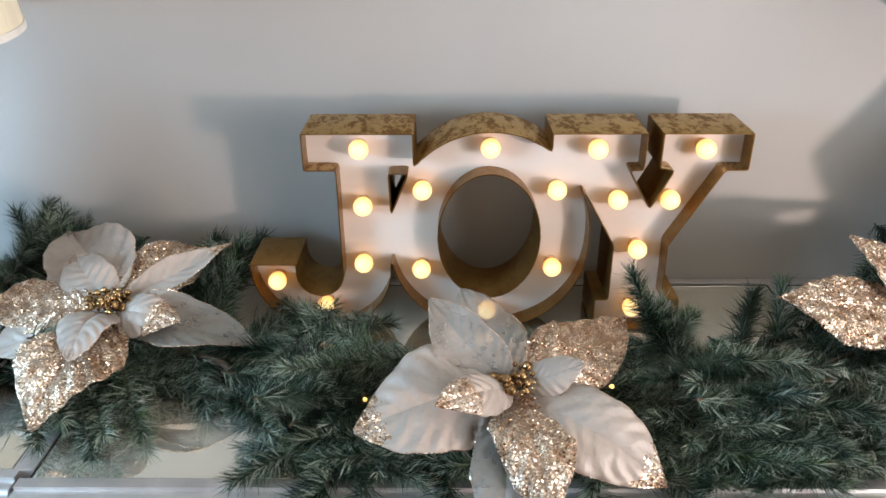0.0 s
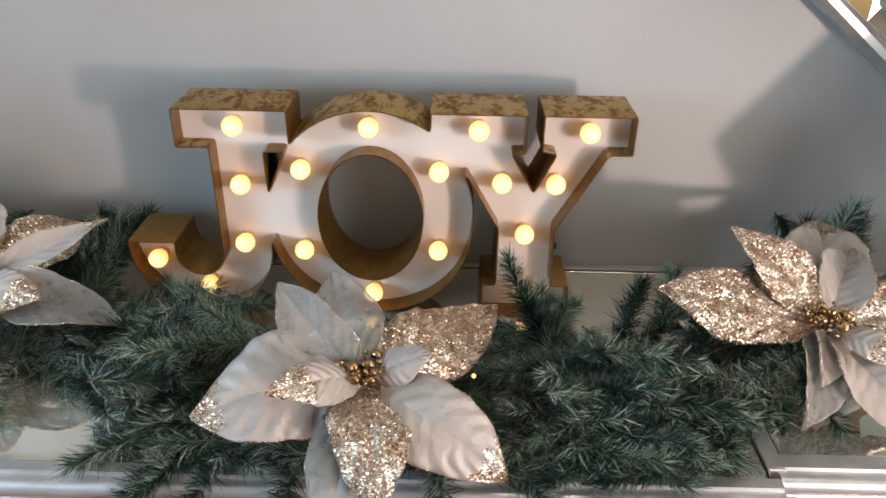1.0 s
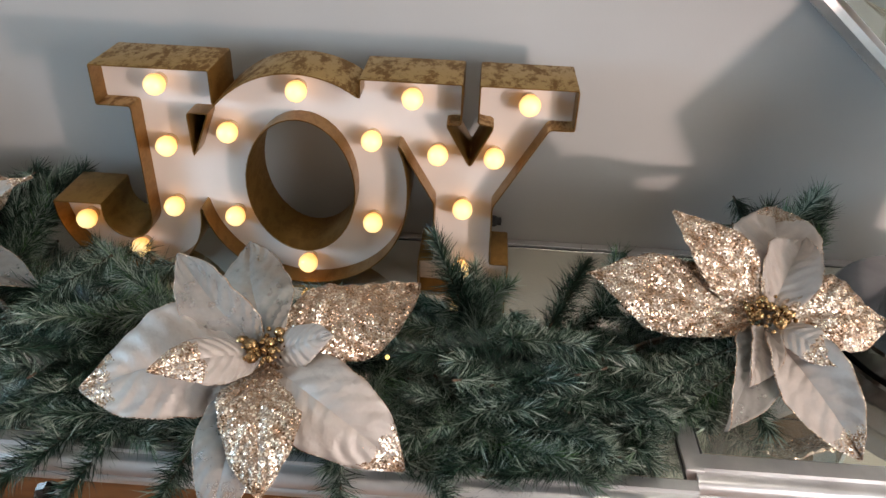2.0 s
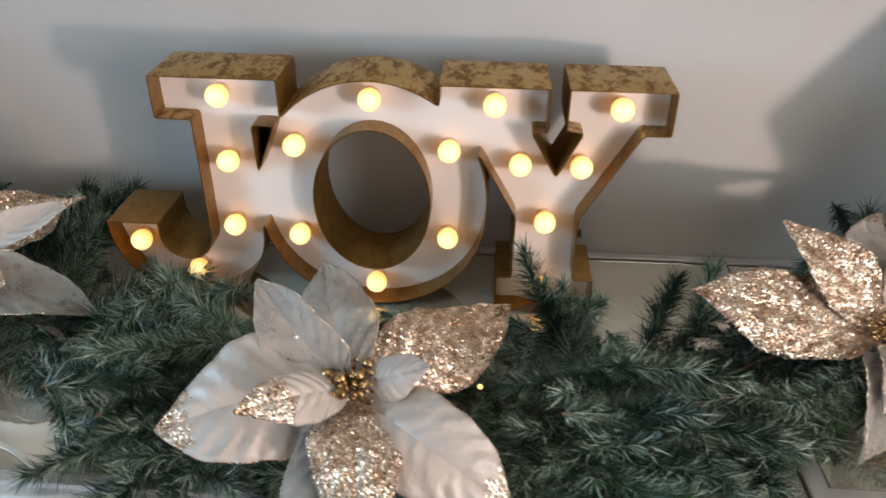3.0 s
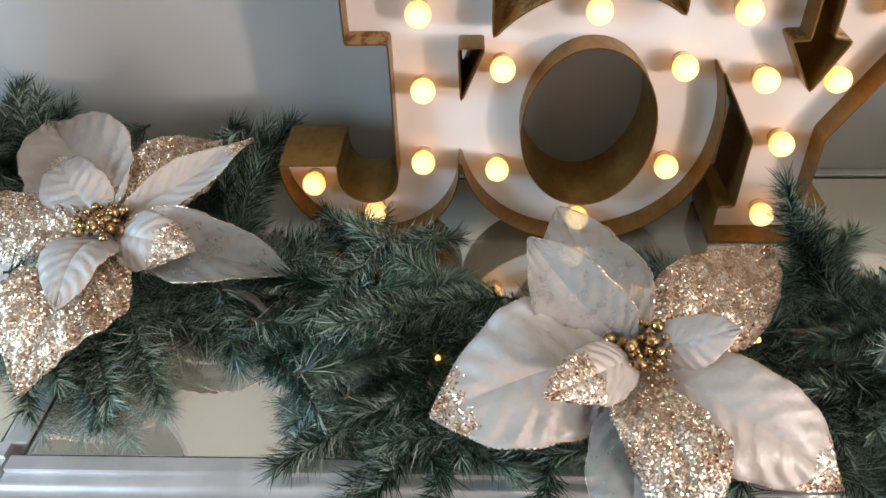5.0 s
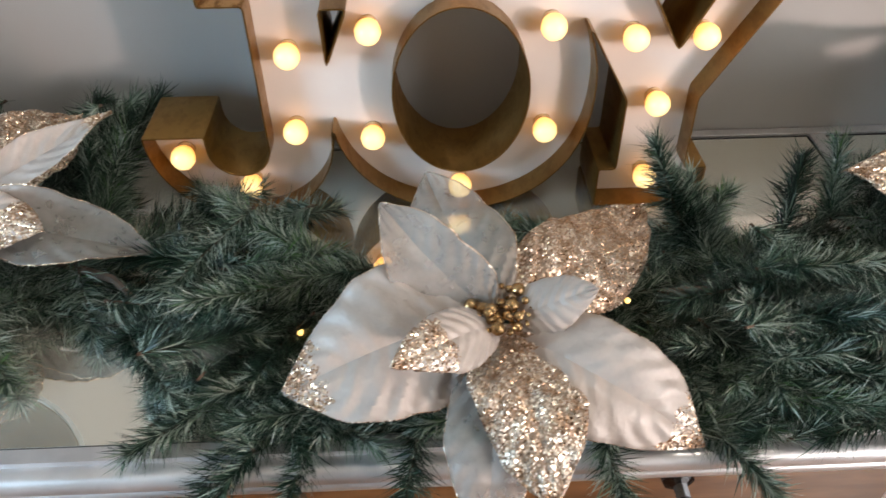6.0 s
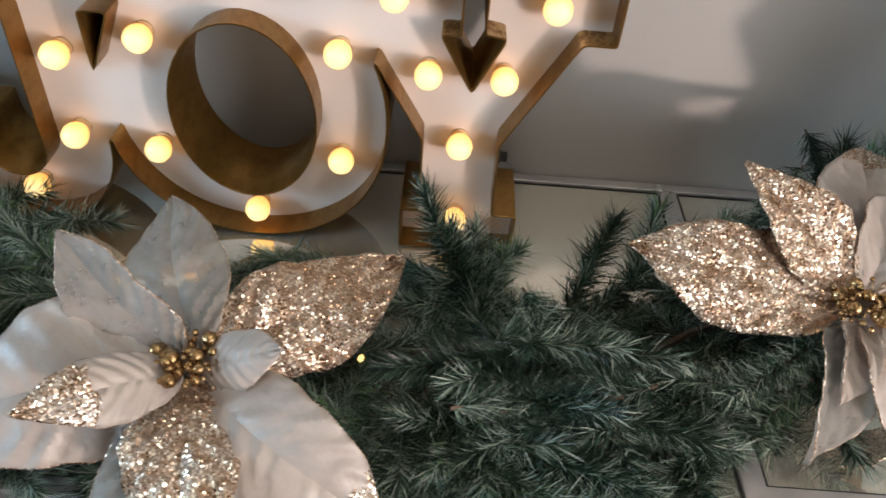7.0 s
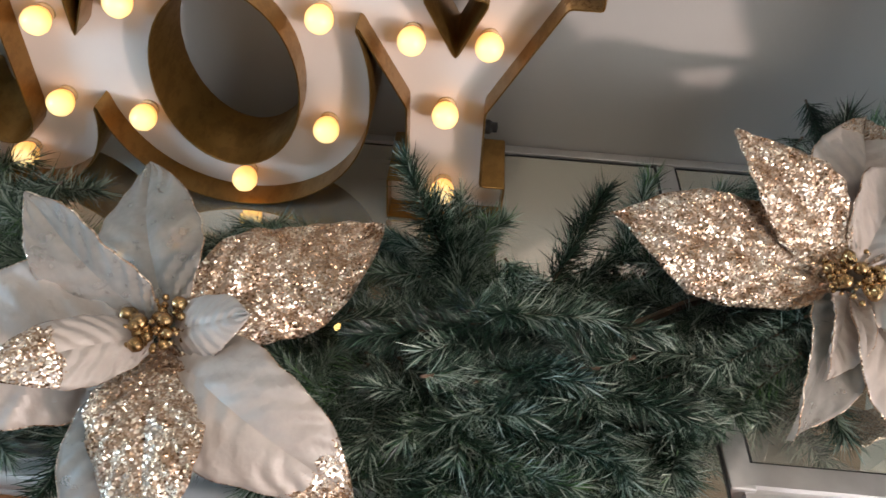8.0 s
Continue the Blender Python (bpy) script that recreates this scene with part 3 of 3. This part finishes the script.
PETAL_LABEL = {"white": "pearly white cloth petal", "sheer": "sheer greyish white organza petal", "tip": "white cloth petal with a glittered tip", "half": "white cloth petal half covered in glitter", "glitter": "champagne gold glittered petal"}


def poinsettia(centre, petals, label, seed):
    fl = thing("poinsettia", pose(*centre), label, "artificial flower", "poinsettias on the garland")
    c = Vector(centre)
    for k, (tip, half, arch, cup, kind, up, *more) in enumerate(petals):
        twist = more[0] if more else random.Random(seed + k).uniform(-14, 14)
        d = (Vector(tip) - c)
        start = d.normalized() * 0.006 + Vector((0, 0.001, -0.004))
        ob = part("petal", petal_mesh(start, d, half, arch, cup, up, 0.20 if kind == "glitter" else 0.105, twist, seed * 100 + k), M_PETAL[kind], fl, PETAL_LABEL[kind], True)
        so = ob.modifiers.new("thickness", "SOLIDIFY")
        so.thickness, so.offset = 0.0007, 0
    rnd = random.Random(seed)
    for k in range(64):
        a, r = rnd.uniform(0, 6.28), 0.0185 * math.sqrt(rnd.random())
        rad = rnd.choice((0.0013, 0.0015, 0.0018, 0.0022, 0.0028, 0.0038))
        bm = bmesh.new()
        bmesh.ops.create_icosphere(bm, subdivisions=2, radius=rad)
        for v in bm.verts:
            v.co *= 1 + 0.12 * noise.noise(v.co * 700 + Vector((k, 0, 0)))
        bm.transform(Matrix.Translation((r * math.cos(a), r * math.sin(a) * 0.9 - 0.003, 0.004 + rnd.uniform(0, 0.011) - r * 0.25)))
        part("bead", bm, M_BEAD, fl, "gold berry bead", True)
    part("stem", lathe(bmesh.new(), [(0, -0.045), (0.0025, -0.045), (0.003, 0.0), (0.006, 0.004), (0, 0.005)], 8), M_TWIG, fl)
    return fl


UPF = (0.0, -0.55, 0.83)
poinsettia((0.011, -0.168, 0.064), [
    ((-0.049, -0.144, 0.119), 0.022, 0.004, 0.15, "sheer", (0.0, -1.0, 0.2)),
    ((-0.023, -0.069, 0.084), 0.027, 0.010, -0.15, "sheer", (0, -0.8, 0.6)),
    ((0.000, -0.268, 0.008), 0.023, 0.010, -0.2, "sheer", UPF),
    ((0.106, -0.085, 0.063), 0.029, 0.014, -0.25, "glitter", UPF),
    ((-0.099, -0.204, 0.055), 0.0375, 0.012, -0.12, "tip", UPF),
    ((0.108, -0.226, 0.022), 0.0285, 0.024, -0.15, "tip", UPF),
    ((0.026, -0.262, 0.034), 0.0255, 0.014, -0.2, "glitter", UPF),
    ((-0.043, -0.221, 0.087), 0.0155, 0.011, -0.35, "half", UPF),
    ((0.058, -0.176, 0.086), 0.014, 0.006, -0.4, "white", UPF),
], "white and champagne glitter cloth poinsettia lying on the garland's middle", 3)
poinsettia((0.358, -0.096, 0.066), [
    ((0.393, 0.028, 0.090), 0.034, 0.012, 0.25, "tip", UPF),
    ((0.448, -0.090, 0.066), 0.028, 0.012, -0.2, "glitter", UPF),
    ((0.230, -0.072, 0.080), 0.030, 0.012, -0.15, "glitter", UPF),
    ((0.292, -0.046, 0.123), 0.022, 0.006, 0.1, "glitter", UPF),
    ((0.319, -0.174, 0.027), 0.019, 0.004, 0.4, "sheer", UPF, 75),
    ((0.408, -0.180, 0.014), 0.024, 0.010, 0.5, "tip", UPF, -55),
    ((0.337, -0.150, 0.045), 0.013, 0.004, 0.6, "white", UPF, 60),
    ((0.404, -0.022, 0.090), 0.021, 0.010, 0.5, "white", UPF, 30),
    ((0.395, -0.140, 0.060), 0.013, 0.006, -0.2, "half", UPF),
], "white and rose gold glitter cloth poinsettia beside the mirrored lamp", 5)
poinsettia((-0.312, -0.070, 0.070), [
    ((-0.385, 0.035, 0.088), 0.038, 0.010, 0.15, "white", UPF),
    ((-0.262, 0.024, 0.078), 0.025, 0.010, -0.1, "glitter", (0.3, -0.6, 0.7)),
    ((-0.229, 0.000, 0.092), 0.013, 0.002, 0.4, "tip", (0.5, -0.5, 0.6), 70),
    ((-0.197, -0.078, 0.037), 0.024, 0.010, 0.3, "sheer", UPF, 35),
    ((-0.338, -0.172, 0.026), 0.036, 0.014, -0.10, "glitter", UPF),
    ((-0.418, -0.070, 0.064), 0.027, 0.010, -0.25, "glitter", UPF),
    ((-0.408, -0.098, 0.040), 0.022, 0.006, 0.1, "white", UPF),
    ((-0.318, -0.140, 0.064), 0.021, 0.012, -0.15, "white", UPF),
    ((-0.249, -0.093, 0.067), 0.019, 0.011, -0.3, "half", UPF),
    ((-0.358, -0.022, 0.092), 0.021, 0.010, -0.1, "tip", UPF),
], "white and gold glitter cloth poinsettia in bluish daylight on the garland", 7)


# ---------------------------------------------------------------- fir garland
def sprig_mesh(name, length, count, seed):
    """A twig along +x set round with tapered needles."""
    rnd = random.Random(seed)
    vs, fs, mi = [], [], []
    bend = rnd.uniform(-0.12, 0.12), rnd.uniform(-0.08, 0.10)

    def at(s):
        return Vector((length * s, bend[0] * length * s * s, bend[1] * length * s * s))

    n = 6
    for i in range(n + 1):
        p, r = at(i / n), 0.0011 * (1 - 0.6 * i / n)
        for k in range(4):
            vs.append((p.x, p.y + r * math.cos(k * 1.571), p.z + r * math.sin(k * 1.571)))
    for i in range(n):
        for k in range(4):
            a, b = i * 4 + k, i * 4 + (k + 1) % 4
            fs.append((a, b, b + 4, a + 4))
            mi.append(1)
    for k in range(count):
        s = 0.02 + 0.98 * (k + rnd.random()) / count
        p = at(s)
        ang = rnd.uniform(0, 6.283)
        rad = Vector((0, math.cos(ang), math.sin(ang)))
        lean = radians(rnd.uniform(30, 78) * (1 - 0.35 * max(0, s - 0.75) / 0.25))
        ln = rnd.uniform(0.010, 0.022) * (1 - 0.25 * s)
        d = Vector((1, 0, 0)) * math.cos(lean) + rad * math.sin(lean)
        curl = Vector((rnd.uniform(-.1, .5), rnd.uniform(-.3, .3), rnd.uniform(-.3, .3))) * ln * 0.7
        u = d.cross(Vector((0.3, 0.5, 0.8))).normalized()
        w = d.cross(u)
        base = len(vs)
        bent = k % 3 == 0
        for q, r in ((p, 0.00030), (p + d * ln * 0.55 + curl * 0.3, 0.00033))[:2 if bent else 1]:
            for j in range(3):
                a = j * 2.094
                vs.append(tuple(q + u * (r * math.cos(a)) + w * (r * math.sin(a))))
        vs.append(tuple(p + d * ln + curl * (1 if bent else 0.5)))
        for j in range(3):
            a, b = base + j, base + (j + 1) % 3
            if bent:
                fs += [(a, b, b + 3, a + 3), (a + 3, b + 3, base + 6)]
                mi += [0, 0]
            else:
                fs.append((a, b, base + 3))
                mi.append(0)
    me = bpy.data.meshes.new(name)
    me.from_pydata(vs, [], fs)
    me.materials.append(M_NEEDLE)
    me.materials.append(M_TWIG)
    me.polygons.foreach_set("material_index", mi)
    me.update()
    return me


garland = thing("garland", pose(0, 0, 0), "frosted dark green artificial fir garland along the mirrored top", "garland")
SPRIGS = [(sprig_mesh("sprig", ln, int(ln * 9600), 40 + i), ln) for i, ln in enumerate((0.060, 0.072, 0.085, 0.095, 0.105, 0.120))]


def core(x):
    """The garland's spine: y and z at x."""
    if x < -0.20:
        y = -0.045 - 0.055 * max(0, 1 - (-0.20 - x) / 0.10)
    elif x > 0.24:
        y = -0.055 - 0.06 * max(0, 1 - (x - 0.24) / 0.10)
    else:
        y = -0.112
    return y, 0.024


def sprig_at(base, tip, roll=0.0, fat=1.0):
    base, tip = Vector(base), Vector(tip)
    d = tip - base
    me, ln = min(SPRIGS, key=lambda m: abs(m[1] - d.length))
    ob = new("sprig", me)
    f = d.length / ln
    q = d.to_track_quat("X", "Z").to_matrix().to_4x4()
    ob.matrix_world = Matrix.Translation(base) @ q @ pose(0, 0, 0, roll, 0, 0) @ Matrix.Diagonal((f, fat, fat, 1))
    ob.parent = garland
    return ob


bm = bmesh.new()
spine = [Vector((x, *core(x))) + Vector((0, 0.006 * math.sin(31 * x), 0.004 * math.sin(47 * x))) for x in np.linspace(-0.60, 0.46, 54)]
prev = None
for p in spine:
    ring = [bm.verts.new(p + Vector((0, 0.003 * math.cos(k * 1.047), 0.003 * math.sin(k * 1.047)))) for k in range(6)]
    if prev:
        for k in range(6):
            bm.faces.new((prev[k], prev[(k + 1) % 6], ring[(k + 1) % 6], ring[k]))
    prev = ring
part("spine", bm, M_TWIG, garland, "twisted dark wire spine", True)

rnd = random.Random(11)
# chosen tips that stand out of the mass: base and tip of each
FOOT_TIPS = (((0.150, -0.075, 0.018), (0.108, -0.056, 0.088)),
    ((0.150, -0.095, 0.025), (0.146, -0.046, 0.048)),
    ((0.150, -0.080, 0.02), (0.130, -0.052, 0.062)),
    ((0.14, -0.068, 0.02), (0.172, -0.048, 0.050)),
    ((0.15, -0.11, 0.02), (0.156, -0.062, 0.044)),
    ((0.205, -0.075, 0.020), (0.239, -0.012, 0.044)),
    ((0.250, -0.050, 0.02), (0.262, 0.000, 0.050)),
    ((-0.15, -0.09, 0.03), (-0.235, -0.060, 0.034)),
    ((-0.09, -0.085, 0.03), (-0.165, -0.040, 0.040)),
    ((-0.115, -0.055, 0.018), (-0.188, -0.012, 0.036)),
    ((-0.215, -0.035, 0.020), (-0.140, -0.008, 0.030)),
    ((-0.150, -0.030, 0.018), (-0.088, -0.022, 0.028)),
    ((-0.225, -0.055, 0.018), (-0.160, -0.020, 0.026)),
    ((-0.100, -0.050, 0.015), (-0.182, -0.030, 0.024)))
FRONT_TIPS = (((-0.100, -0.150, 0.018), (-0.185, -0.208, 0.012)),
    ((-0.105, -0.168, 0.014), (-0.160, -0.232, -0.004)),
    ((-0.07, -0.165, 0.014), (-0.11, -0.238, 0.0)),
    ((-0.08, -0.155, 0.016), (-0.135, -0.225, 0.012)),
    ((0.10, -0.17, 0.014), (0.150, -0.238, 0.004)),
    ((0.16, -0.14, 0.035), (0.235, -0.205, 0.014)),
    ((0.19, -0.13, 0.03), (0.272, -0.190, 0.012)),
    ((0.06, -0.18, 0.012), (0.075, -0.250, -0.008)),
    ((-0.03, -0.18, 0.012), (-0.045, -0.248, -0.006)),
    ((-0.33, -0.11, 0.03), (-0.300, -0.182, 0.010)),
    ((-0.36, -0.10, 0.03), (-0.345, -0.176, 0.014)),
    ((-0.30, -0.10, 0.03), (-0.268, -0.160, 0.014)),
    ((-0.35, -0.12, 0.025), (-0.318, -0.162, 0.022)),
    ((-0.33, -0.10, 0.02), (-0.285, -0.172, 0.014)),
    ((-0.25, -0.07, 0.03), (-0.225, -0.128, 0.014)),
    ((0.34, -0.10, 0.03), (0.350, -0.160, 0.012)),
    ((0.33, -0.09, 0.02), (0.315, -0.150, 0.010)))
WALL_TIPS = (((-0.260, 0.0, 0.030), (-0.222, 0.062, 0.068)),
    ((-0.30, 0.0, 0.03), (-0.262, 0.064, 0.060)),
    ((0.375, -0.01, 0.045), (0.421, 0.030, 0.107)),
    ((0.40, 0.0, 0.035), (0.440, 0.050, 0.084)),
    ((0.39, -0.02, 0.03), (0.434, 0.020, 0.090)),
    ((0.41, 0.02, 0.03), (0.452, 0.060, 0.078)),
    ((0.37, 0.01, 0.03), (0.405, 0.066, 0.072)),
    ((0.40, -0.02, 0.02), (0.424, 0.005, 0.080)),
    ((-0.44, 0.0, 0.05), (-0.412, 0.045, 0.112)),
    ((-0.43, 0.0, 0.03), (-0.395, 0.060, 0.085)),
    ((-0.42, 0.02, 0.03), (-0.44, 0.060, 0.095)),
    ((-0.44, 0.03, 0.03), (-0.385, 0.066, 0.075)))
for b, t in FOOT_TIPS + FRONT_TIPS + WALL_TIPS:
    sprig_at(b, t, rnd.uniform(0, 360), 1.25)
# bushy clumps against the wall and at the sign's foot
for (bx, by, bz), (tx, ty, tz), spread, count in (((-0.405, 0.005, 0.030), (-0.405, 0.045, 0.088), 0.026, 10), ((-0.275, -0.005, 0.020), (-0.238, 0.045, 0.056), 0.016, 8), ((-0.258, -0.030, 0.015), (-0.240, 0.022, 0.046), 0.015, 7),
                                                  ((0.158, -0.074, 0.018), (0.142, -0.050, 0.046), 0.022, 5), ((0.395, 0.010, 0.030), (0.425, 0.045, 0.080), 0.018, 8)):
    for k in range(count):
        g = [rnd.uniform(-1, 1) for _ in range(5)]
        sprig_at((bx + 0.6 * spread * g[0], by + 0.3 * spread * g[1], bz), (tx + spread * g[2], min(0.068, ty + 0.7 * spread * g[3]), tz + 0.7 * spread * g[4]), rnd.uniform(0, 360), 1.15)


def lerp_table(x, rows):
    for (x0, v0), (x1, v1) in zip(rows, rows[1:]):
        if x <= x1:
            return v0 + (v1 - v0) * max(0, (x - x0) / (x1 - x0))
    return rows[-1][1]


FRONT = ((-0.64, -0.125), (-0.22, -0.114), (-0.17, -0.205), (-0.10, -0.222), (0.24, -0.220), (0.285, -0.195), (0.31, -0.140), (0.43, -0.085))
BACK = ((-0.64, 0.062), (-0.250, 0.062), (-0.226, -0.014), (0.09, -0.022), (0.175, -0.070), (0.22, -0.062), (0.27, -0.030), (0.33, 0.030), (0.36, 0.060), (0.46, 0.060))
FLOWERS = ((0.011, -0.168), (0.358, -0.096), (-0.312, -0.070))
PETALS = ((-0.008, -0.085), (0.090, -0.100), (0.045, -0.125), (0.070, -0.118), (0.105, -0.090), (-0.220, -0.078), (0.255, -0.078), (-0.060, -0.192), (0.075, -0.218), (0.395, -0.13))


def loose_sprig(low, high):
    """Base, tip and roll of a sprig whose tip lies anywhere in the garland's bed."""
    while True:
        x = rnd.uniform(-0.62, 0.43)
        f, k = lerp_table(x, FRONT), lerp_table(x, BACK)
        y = rnd.uniform(f, k)
        edge = min(1, (y - f) / 0.05, (k - y) / 0.05)
        z = rnd.uniform(low, low + (high - low) * (0.35 + 0.65 * edge))
        ang = rnd.choice((0, math.pi)) + rnd.gauss(0, 0.85)
        yc = core(x)[0]
        d = Vector((math.cos(ang), math.sin(ang) * 0.6 + 5.0 * (y - yc), rnd.gauss(0.18, 0.24))).normalized()
        t = Vector((x, y, z))
        b = t - d * rnd.uniform(0.055, 0.115)
        b.z = max(b.z, 0.012)
        if not (lerp_table(b.x, FRONT) < b.y < lerp_table(b.x, BACK)):
            continue
        if x > 0.39 and y < 0.0 or b.x > 0.40:
            continue
        low_line = t.z + 0.56 * t.y
        if -0.25 < x < 0.09 and low_line > (-0.010 if x < 0 else 0.002):
            continue
        if min(math.hypot(p.x - lx, p.y - ly) for p in (b, t) for lx, ly in ((0.528, -0.055), (-0.505, -0.080))) < 0.104:
            continue
        if any(-0.215 < p.x < -0.02 and -0.085 < p.y < 0.0 for p in (t, b, (b + t) / 2)) and rnd.random() < 0.72:
            continue
        if z > 0.040 and any(math.hypot(x - fx, y - fy) < 0.085 for fx, fy in FLOWERS):
            continue
        if any(p.z > 0.024 and math.hypot(p.x - fx, p.y - fy) < 0.05 for p in (b, t, (b + t) / 2) for fx, fy in PETALS):
            continue
        return b, t, rnd.uniform(0, 360)


for k in range(240):
    sprig_at(*loose_sprig(0.018, 0.072))

# the lower, tangled layer, joined
under_v, under_f, under_m = [], [], []
for k in range(230):
    b, t, roll = loose_sprig(0.014, 0.040)
    d = t - b
    me, ln = min(SPRIGS, key=lambda m: abs(m[1] - d.length))
    m = Matrix.Translation(b) @ d.to_track_quat("X", "Z").to_matrix().to_4x4() @ pose(0, 0, 0, roll, 0, 0) @ Matrix.Diagonal((d.length / ln, 1, 1, 1))
    co = np.empty(len(me.vertices) * 3)
    me.vertices.foreach_get("co", co)
    co = co.reshape(-1, 3) @ np.array(m.to_3x3()).T + np.array(m.translation)
    co[:, 2] = np.maximum(co[:, 2], TOP + 0.0005)
    base = len(under_v)
    under_v += co.tolist()
    for p in me.polygons:
        under_f.append([base + q for q in p.vertices])
        under_m.append(p.material_index)
me = bpy.data.meshes.new("undergrowth")
me.from_pydata(under_v, [], under_f)
me.materials.append(M_NEEDLE)
me.materials.append(M_TWIG)
me.polygons.foreach_set("material_index", under_m)
me.update()
ob = new("undergrowth", me)
ob.parent = garland
tagged(ob, "dense lower layer of fir needles", kind="stuff")

# glowing beads stand for the sign bulbs' reflections glinting between the needles
M_GLINT = material("bulb_glint_glow", (1.0, 0.8, 0.4), 0.3)[0]
glint = M_GLINT.node_tree.nodes["Principled BSDF"]
glint.inputs["Emission Color"].default_value = (1.0, 0.62, 0.18, 1)
glint.inputs["Emission Strength"].default_value = 2.0
for x, y, z in ((0.088, -0.136, 0.038), (0.161, -0.157, 0.038), (-0.097, -0.152, 0.038)):
    bm = lathe(bmesh.new(), [(0.0010, -0.004), (0.0015, 0.0), (0.0017, 0.002), (0.0010, 0.0042), (0, 0.0046)], 10)
    bm.transform(pose(x, y, z, 55, 0, 0))
    part("bulb_glint", bm, M_GLINT, garland, "tiny glowing bead standing for a bulb's reflection", True)
